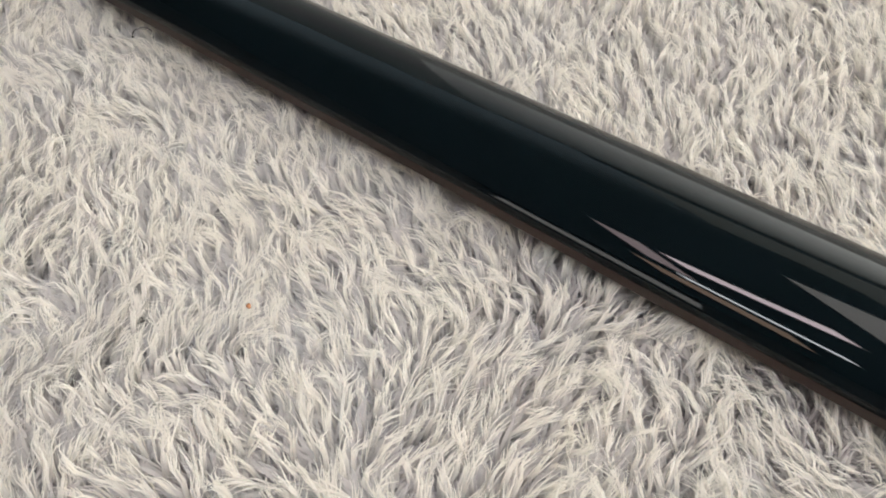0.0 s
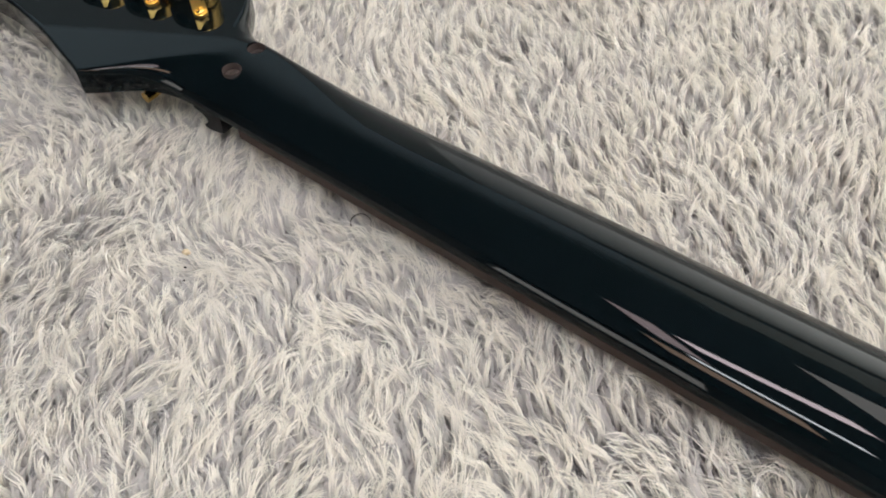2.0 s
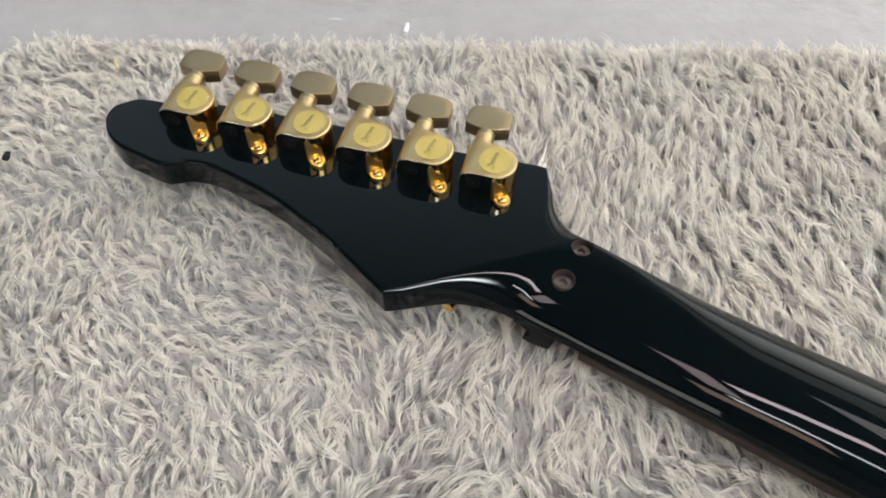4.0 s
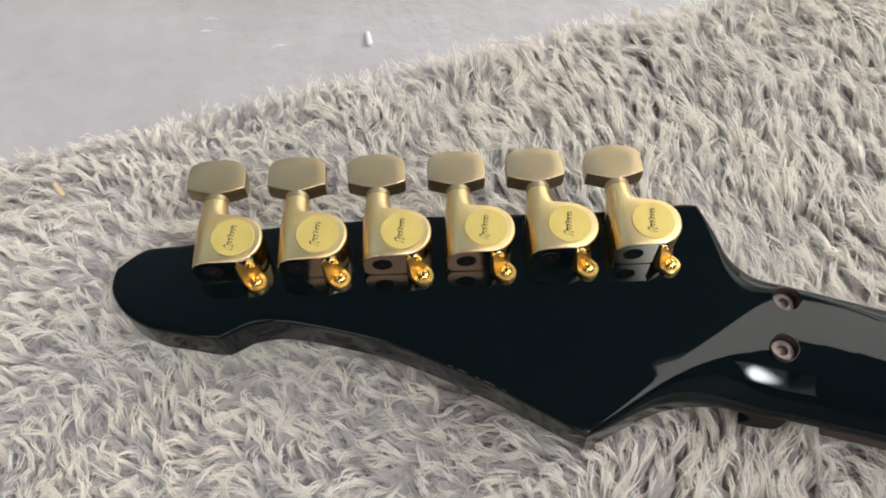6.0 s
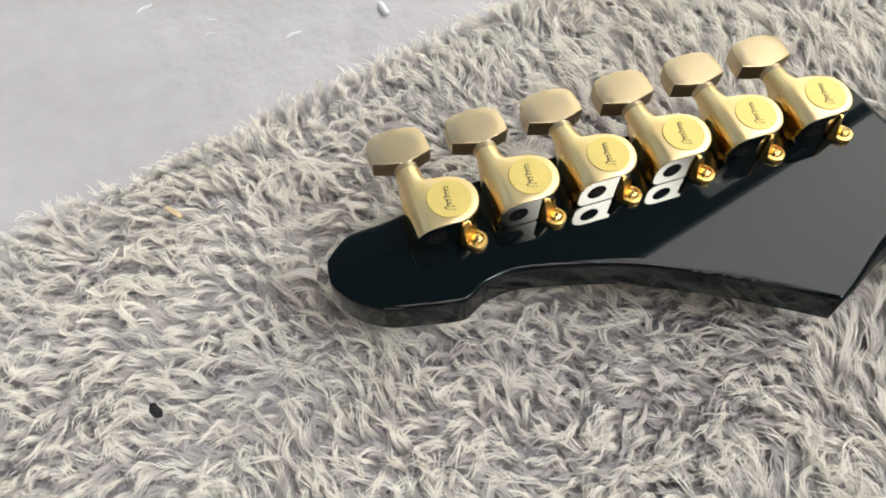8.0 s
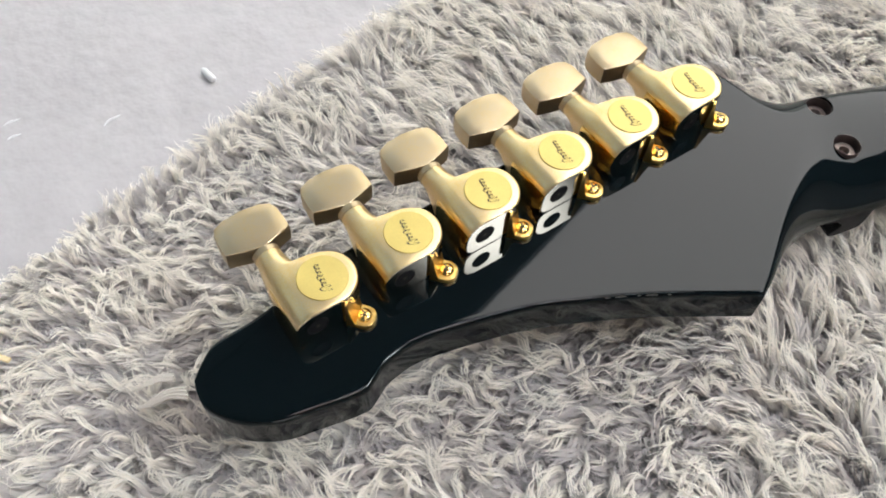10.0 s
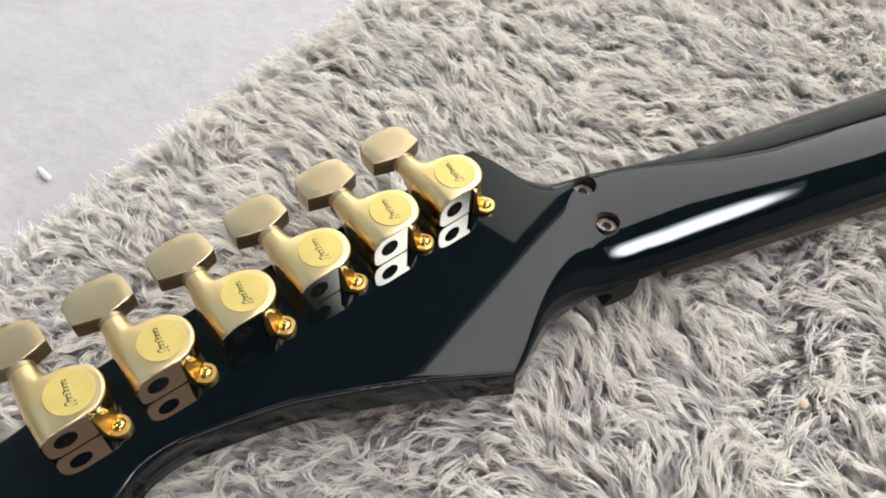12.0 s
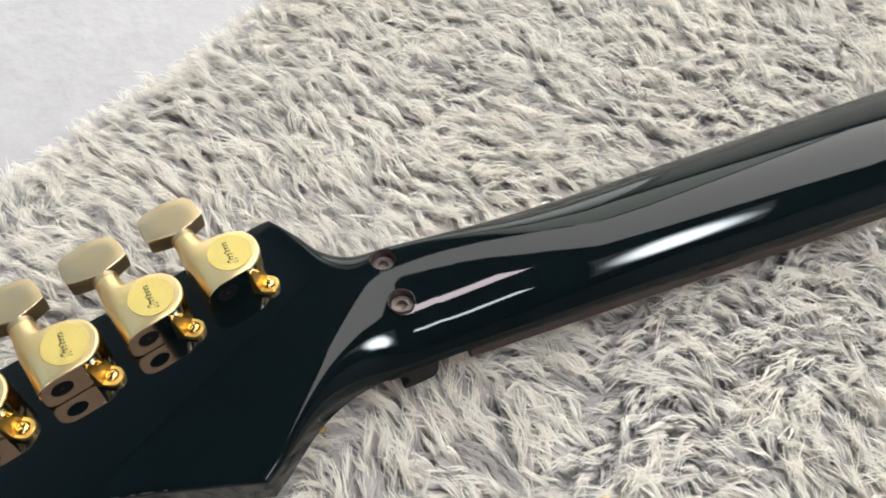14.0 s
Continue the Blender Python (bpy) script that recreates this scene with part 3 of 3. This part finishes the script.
# bare chips along the worn edge of the headstock
CHIPPED = material("bare_chipped_edge", (0.20, 0.185, 0.17), 0.7, vary=0.5, scale=800, fine=4000)
for s, length in ((-0.1035, 0.0016), (-0.1000, 0.0030), (-0.0952, 0.0012), (-0.0918, 0.0034), (-0.0872, 0.0010)):
    bm = bmesh.new()
    secs = []
    for i in range(5):
        u = i / 4
        ss = s + (u - 0.5) * length
        lo = edge_at(LOWER_LINE, ss, -1) + 0.0004
        w = 0.00006 * math.sin(math.pi * (0.08 + 0.84 * u))
        z = back_height(ss, lo) - 0.0004
        secs.append([(*spot(ss, lo - w), z - w), (*spot(ss, lo + w), z + w), (*spot(ss, lo + w), z + w + 0.00012), (*spot(ss, lo - w), z - w + 0.00012)])
    loft(bm, secs)
    guitar_part("chip", bm, CHIPPED, "pale bare chip on the edge", parent=neck)

# fretboard under the neck, its edge just seen
bm = bmesh.new()
secs = []
for s in np.linspace(0.0055, NECK_END, 24):
    lo, hi = edge_at(LOWER_LINE, s, -1), edge_at(UPPER_LINE, s, 1)
    zl, zh = back_height(s, lo) - 0.0137, back_height(s, hi) - 0.0137
    secs.append([(*spot(s, n), z) for n, z in ((lo + 0.0003, zl), (lo + 0.0003, zl - 0.0048), (lo + 0.001, zl - 0.0055), (hi - 0.001, zh - 0.0055), (hi - 0.0003, zh - 0.0048), (hi - 0.0003, zh))])
loft(bm, secs)
guitar_part("fretboard", bm, ROSEWOOD, "dark rosewood fretboard", 30)

# locking nut: a black block, hollowed on the headstock's side
bm = bmesh.new()
x, y = spot(-0.0060, 0)
turn = pose(x, y, 0, 0, 0, math.degrees(math.atan2(AXIS.y, AXIS.x)))
profile = [(-0.0205, 0.0182), (0.0058, 0.0182), (0.0056, 0.0120), (0.0040, 0.0088), (0.0010, 0.0080), (-0.0080, 0.0070), (-0.0128, 0.0074),
           (-0.0132, 0.0088), (-0.0095, 0.0108), (-0.0090, 0.0128), (-0.0115, 0.0146), (-0.0155, 0.0156), (-0.0205, 0.0160)]
loft(bm, [[turn @ Vector((0.62 * ps - 0.0028, n, pz + dz - 0.0012)) for ps, pz in profile] for n, dz in ((-0.0197, 0.0006), (-0.0191, 0.0), (0.0191, 0.0), (0.0197, 0.0006))])
guitar_part("locking_nut", bm, STEEL_DARK, "black locking nut")
bm = bmesh.new()
x, y = spot(-0.046, 0)
turn = pose(x, y, 0, 0, 0, math.degrees(math.atan2(AXIS.y, AXIS.x)))
tube(bm, turn @ Vector((0, -0.026, 0.0135)), turn @ Vector((0, 0.024, 0.0135)), 0.0025, 0.0025)
guitar_part("string_bar", bm, GOLD_SHINY, "gold string retainer bar")


# ---- tuners ----
def rounded(x0, x1, z0, z1, r0, r1, rb, per=5):
    """A closed section in x and z with its own radii: top left, top right, bottom."""
    pts = []
    for cx, cz, r, a0 in ((x1 - rb, z0 + rb, rb, -90), (x1 - r1, z1 - r1, r1, 0), (x0 + r0, z1 - r0, r0, 90), (x0 + rb, z0 + rb, rb, 180)):
        for i in range(per):
            a = radians(a0 + 90 * i / (per - 1))
            pts.append((cx + r * math.cos(a), cz + r * math.sin(a)))
    return pts


def make_tuner():
    mm = 0.001
    root = new("tuner")
    tagged(root, "satin gold enclosed guitar tuner with a champagne button", "tuner", "row of six tuners")
    # gear housing that narrows into the shaft's collar
    cx, cy, R, top = -5.4, 9.6, 8.4, 12.0
    secs = []
    ys = [1.5, 1.58, 1.72, 2.1, 3.0, 4.2, 5.6, 7.5, 9.6, 11.5, 13.2, 14.8, 16.0, 17.0, 17.8, 18.6, 19.8, 21.5, 23.0, 24.2, 25.0]
    for yy in ys:
        lobe = cx + math.sqrt(max(R * R - (yy - cy) ** 2, 0.0))
        k = smooth01(yy, 13.5, 22.5)
        neck_r = 4.2 - 0.55 * smooth01(yy, 19, 25)
        x0 = -17.9 * (1 - k) + (-13.1 - neck_r) * k
        x1 = max(lobe if yy < 17.9 else -99, -13.1 + 4.9 * (1 - k) + neck_r * k)
        z1 = top * (1 - k) + (6.6 + neck_r) * k
        z0 = 0.0 * (1 - k) + (6.6 - neck_r) * k
        end = {1.5: 0.36, 1.58: 0.18, 1.72: 0.05}.get(yy, 0.0)
        r_top = 1.0 * (1 - k) + neck_r * 0.98 * k
        r_left = 4.8 * (1 - k) + neck_r * 0.98 * k
        r_low = 0.6 * (1 - k) + neck_r * 0.98 * k
        foot = 2.3 * (1 - smooth01(yy, 2.2, 4.6))
        secs.append([(px * mm, yy * mm, pz * mm) for px, pz in rounded(x0 + end, x1 - end, z0 + 1.1 * end, z1 - end, r_left, r_top, r_low + foot)])
    bm = bmesh.new()
    loft(bm, secs)
    bm.normal_update()
    bmesh.ops.recalc_face_normals(bm, faces=bm.faces)
    for fc in bm.faces:
        fc.material_index = 1 if fc.normal.y < -0.85 else (2 if fc.normal.z < 0.25 and fc.calc_center_median().y < 0.016 else 0)
    housing = part("housing", bm, [GOLD_SATIN, CHROME, GOLD_SHINY], root, "satin gold gear housing", 35)
    for fc in housing.data.polygons:
        if fc.normal.y < -0.985:
            fc.use_smooth = False
    # round plate with its mark
    bm = bmesh.new()
    lathe(bm, [(6.4 * mm, 0), (6.45 * mm, 0.15 * mm), (6.3 * mm, 0.35 * mm), (0.3 * mm, 0.36 * mm)], 40, Matrix.Translation(((cx - 0.4) * mm, cy * mm, (top - 0.05) * mm)))
    plate = part("plate", bm, PLATE, root, "round yellow plate with a dark mark")
    bm = bmesh.new()
    line = []
    for i in range(97):
        u = i / 96
        tall = 1.35 if u < 0.2 else (1.0 if 0.44 < u < 0.56 else 0.5)
        turn = u * math.tau * 7.5
        along, across = 8.4 * (u - 0.5) + 0.5 * math.cos(turn), tall * math.sin(turn)
        line.append((0.96 * across + 0.15 * along - 0.3, 0.97 * along - 0.30 * across))
    zz = (top + 0.34) * mm
    rows = []
    for i, (px, py) in enumerate(line):
        w = 0.16 + 0.06 * math.sin(i * 0.9)
        rows.append([bm.verts.new(((cx - 0.4 + px + qx * w) * mm, (cy + py + qy * w) * mm, zz + dz * mm)) for qx, qy, dz in ((-1, 0.5, 0), (1, -0.5, 0), (1, -0.5, 0.05), (-1, 0.5, 0.05))])
    for a, b in zip(rows, rows[1:]):
        for i in range(4):
            bm.faces.new((a[i], a[(i + 1) % 4], b[(i + 1) % 4], b[i]))
    part("mark", bm, INK, plate, "dark flourish")
    # worm screw in the end face
    bm = bmesh.new()
    face = pose(-12.0 * mm, 1.5 * mm, 6.3 * mm, 90, 0, 0)
    lathe(bm, [(3.0 * mm, -0.3 * mm), (3.0 * mm, 0.10 * mm), (2.75 * mm, 0.16 * mm), (2.6 * mm, 0.02 * mm), (0.2 * mm, 0.02 * mm)], 28, face)
    worm = part("worm_screw", bm, HOLE, root, "dark round worm screw end")
    bm = bmesh.new()
    lathe(bm, [(0.5 * mm, -0.1 * mm), (0.5 * mm, 0.06 * mm), (0.1 * mm, 0.07 * mm)], 12, face)
    part("pip", bm, INK, worm)
    # ear with its screw
    bm = bmesh.new()
    secs = []
    for i in range(29):
        u = 0.25 + 1.34 * i / 28
        zt = 1.8 + 8.4 * min(max(0.0, 1 - (u - 0.36) / 0.36), 1.0) ** 1.25 - (0.2 if i == 28 else 0.0)
        w = 3.1 if u < 1.0 else 3.1 * math.sqrt(max(1 - ((u - 1.0) / 0.61) ** 2, 0.04))
        px, py = -3.4 + 3.4 * u, 3.8 - 3.8 * u
        secs.append([((px + q * w * 0.745) * mm, (py + q * w * 0.667) * mm, z * mm) for q, z in
                     ((-1, 0.1), (1, 0.1), (1, zt - 0.35), (0.95, zt - 0.08), (0.85, zt), (0, zt), (-0.85, zt), (-0.95, zt - 0.08), (-1, zt - 0.35))])
    loft(bm, secs)
    ear = part("ear", bm, GOLD_EAR, root, "polished gold mounting ear", 30)
    bm = bmesh.new()
    lathe(bm, [(2.0 * mm, 1.6 * mm), (2.0 * mm, 2.1 * mm), (1.75 * mm, 2.6 * mm), (1.1 * mm, 2.95 * mm), (0.2 * mm, 3.05 * mm)], 20)
    screw = part("screw", bm, GOLD_SHINY, ear, "small gold cross-head screw")
    bm = bmesh.new()
    box(bm, -1.1 * mm, -0.18 * mm, 2.5 * mm, 1.1 * mm, 0.18 * mm, 3.08 * mm)
    box(bm, -0.18 * mm, -1.1 * mm, 2.5 * mm, 0.18 * mm, 1.1 * mm, 3.08 * mm)
    part("screw", bm, INK, ear, "dark cross slot", 0)
    # collar washer, shaft and button
    bm = bmesh.new()
    lathe(bm, [(3.2 * mm, 0), (3.7 * mm, 0.3 * mm), (3.7 * mm, 1.9 * mm), (2.2 * mm, 2.3 * mm), (2.0 * mm, 5.0 * mm)], 24, pose(-13.1 * mm, 24.9 * mm, 6.5 * mm, -90, 0, 0))
    part("collar", bm, BUTTON, root, "pale washer")
    outline = [(-9.0, 2.0), (-4.8, 0.7), (0.0, -0.5), (4.8, 0.7), (9.0, 2.0), (9.15, 5.0), (8.9, 9.0), (8.0, 11.0), (5.3, 12.3), (0, 12.9), (-5.3, 12.3), (-8.0, 11.0), (-8.9, 9.0), (-9.15, 5.0)]
    bm = bmesh.new()
    levels = [(0.88, -3.9), (0.98, -3.0), (1.0, -1.0), (1.0, 2.7), (0.985, 3.0), (0.96, 3.12), (0.6, 3.3), (0.25, 3.36)]
    rows = [[bm.verts.new(((-13.4 + px * k) * mm, (27.9 + 6.2 + (py - 6.2) * k) * mm, (5.6 + z) * mm)) for px, py in outline] for k, z in levels]
    for lo, hi in zip(rows, rows[1:]):
        for i in range(len(outline)):
            j = (i + 1) % len(outline)
            bm.faces.new((lo[i], lo[j], hi[j], hi[i]))
    bm.faces.new(rows[0][::-1])
    bm.faces.new(rows[-1])
    part("button", bm, BUTTON, root, "brushed champagne tuner button", 28)
    return root


def tuner_pose(x):
    turn = Matrix.Identity(4)
    n = Vector((0.030, -0.030, 1)).normalized()
    ex = Vector((1, 0, -0.030)).normalized()
    ey = n.cross(ex)
    for i in range(3):
        turn[i][0], turn[i][1], turn[i][2] = ex[i], ey[i], n[i]
    return Matrix.Translation((x, 0, head_plane(x, 0))) @ turn


tuner = make_tuner()
tuner.matrix_basis = tuner_pose(0.0)
for i in range(1, 6):
    copy_thing(tuner, tuner_pose(-0.025 * i))

# ---- small things on the rug and the floor ----
bm = bevelled_box(-0.0035, -0.0008, -0.0005, 0.0035, 0.0008, 0.0005, 0.0002)
straw = part("straw", bm, STRAW)
straw.matrix_world = pose(-0.2127, 0.0653, 0.004, 0, 10, -50)
tagged(straw, "short pale piece of straw caught in the rug", "straw")
bm = bmesh.new()
bmesh.ops.create_icosphere(bm, subdivisions=2, radius=0.0021)
for v in bm.verts:
    v.co = Vector((v.co.x * 0.8, v.co.y * 1.3, v.co.z * 0.6)) * (1 + 0.4 * noise.noise(v.co * 600))
lint = part("lint", bm, LINT)
lint.matrix_world = pose(-0.2301, -0.0051, 0.004, 0, 0, 20)
tagged(lint, "small black fleck of lint caught in the rug", "lint")

bm = bmesh.new()
lathe(bm, [(0.0006, 0), (0.0014, 0.0003), (0.0017, 0.0012), (0.0017, 0.0075), (0.0013, 0.0090), (0.0004, 0.0095)], 16)
stub = part("plastic_stub", bm, WHITE_PLASTIC)
stub.matrix_world = pose(-0.1004, 0.187, FLOOR + 0.0017, -90, 0, 8)
tagged(stub, "small white plastic stub lying on the floor", "plastic stub")
for x, y, turn, size in ((-0.148, 0.1915, 20, 1.0), (-0.185, 0.215, 5, 0.8), (-0.187, 0.206, 8, 0.7), (-0.215, 0.235, 30, 1.1)):
    bm = bmesh.new()
    secs = []
    for i in range(9):
        u = i / 8
        w, h = 0.0009 * math.sin(math.pi * (0.04 + 0.92 * u)), 0.0007 * math.sin(math.pi * (0.04 + 0.92 * u))
        px, py = (u - 0.5) * 0.009, 0.0006 * math.sin(u * 5)
        secs.append([(px, py - w, 0), (px, py - w * 0.4, h), (px, py + w * 0.4, h), (px, py + w, 0)])
    loft(bm, secs)
    flake = part("paint_flake", bm, WHITE_PLASTIC)
    flake.matrix_world = pose(x, y, FLOOR + 0.0002, 0, 0, turn) @ Matrix.Scale(size, 4)
    tagged(flake, "thin curled white flake on the floor", "flake", "flakes on the floor")


def crumb(x, y, size, mat, name, label, category, group=""):
    """A small uneven grain caught in the pile."""
    bm = bmesh.new()
    bmesh.ops.create_icosphere(bm, subdivisions=2, radius=size)
    for v in bm.verts:
        v.co = Vector((v.co.x * 1.15, v.co.y * 0.85, v.co.z * 0.75)) * (1 + 0.35 * noise.noise(v.co * 700 + Vector((x, y, 0)) * 90))
    ob = part(name, bm, mat, smooth=60)
    ob.matrix_world = pose(x, y, 0.0035, 0, 0, x * 4000)
    return tagged(ob, label, category, group)


crumb(0.0435, -0.1047, 0.0016, CRUMB, "crumb", "cream crumb caught in the rug", "crumb")
crumb(0.0723, -0.1180, 0.0006, WHITE_PLASTIC, "speck", "tiny white speck caught in the rug", "speck")
crumb(0.2117, -0.1839, 0.0010, RUST, "fleck", "rust orange fleck caught in the rug", "fleck")
for x, y in ((0.0470, -0.1116), (0.0498, -0.1173)):
    crumb(x, y, 0.0005, LINT, "lint", "tiny dark lint in the rug beside a crumb", "lint", "specks of lint in the rug")
# clear plastic curl by the neck
bm = bmesh.new()
secs = []
for i in range(15):
    a = radians(-20 + 15 * i)
    c = Vector((math.cos(a), math.sin(a), 0)) * 0.0042
    out = c.normalized()
    secs.append([c + out * (0.0004 * math.cos(k)) + Vector((0, 0, 0.0007 * math.sin(k) + 0.002 * i / 14)) for k in (j * math.tau / 8 for j in range(8))])
loft(bm, secs)
curl = part("plastic_curl", bm, CLEAR)
curl.matrix_world = pose(0.1035, -0.0700, 0.0030, 12, 0, 30)
tagged(curl, "small clear plastic curl caught in the rug by the neck", "plastic curl")


# pale locks of wool pressed out by the tip of the headstock
WOOL = material("cream_wool", (0.80, 0.765, 0.70), 0.9, vary=0.12, scale=300, fine=2500, bump=0.0001)
for tip, root, wide in (((-0.1850, 0.0280), (-0.1720, 0.0240), 0.0042), ((-0.1845, 0.0335), (-0.1730, 0.0305), 0.0028)):
    bm = bmesh.new()
    a, b = Vector((*root, 0.0040)), Vector((*tip, 0.0055))
    side = (b - a).cross(Vector((0, 0, 1))).normalized()
    secs = []
    for i in range(12):
        u = i / 11
        half = wide / 2 * (1 - u) ** 0.7 + 0.0001
        mid = a.lerp(b, u) + side * 0.0012 * math.sin(4.5 * u)
        ring = []
        for k in range(40):
            c, h = math.cos(k * math.tau / 40), math.sin(k * math.tau / 40)
            ring.append(mid + side * c * half + Vector((0, 0, (0.22 * half + 0.0003) * h * (1 + 0.45 * math.sin(11 * c + 2 * u)))))
        secs.append(ring)
    loft(bm, secs)
    lock = part("wool_lock", bm, WOOL)
    tagged(lock, "pale cream lock of wool beside the headstock tip", "wool", "pale locks of wool")
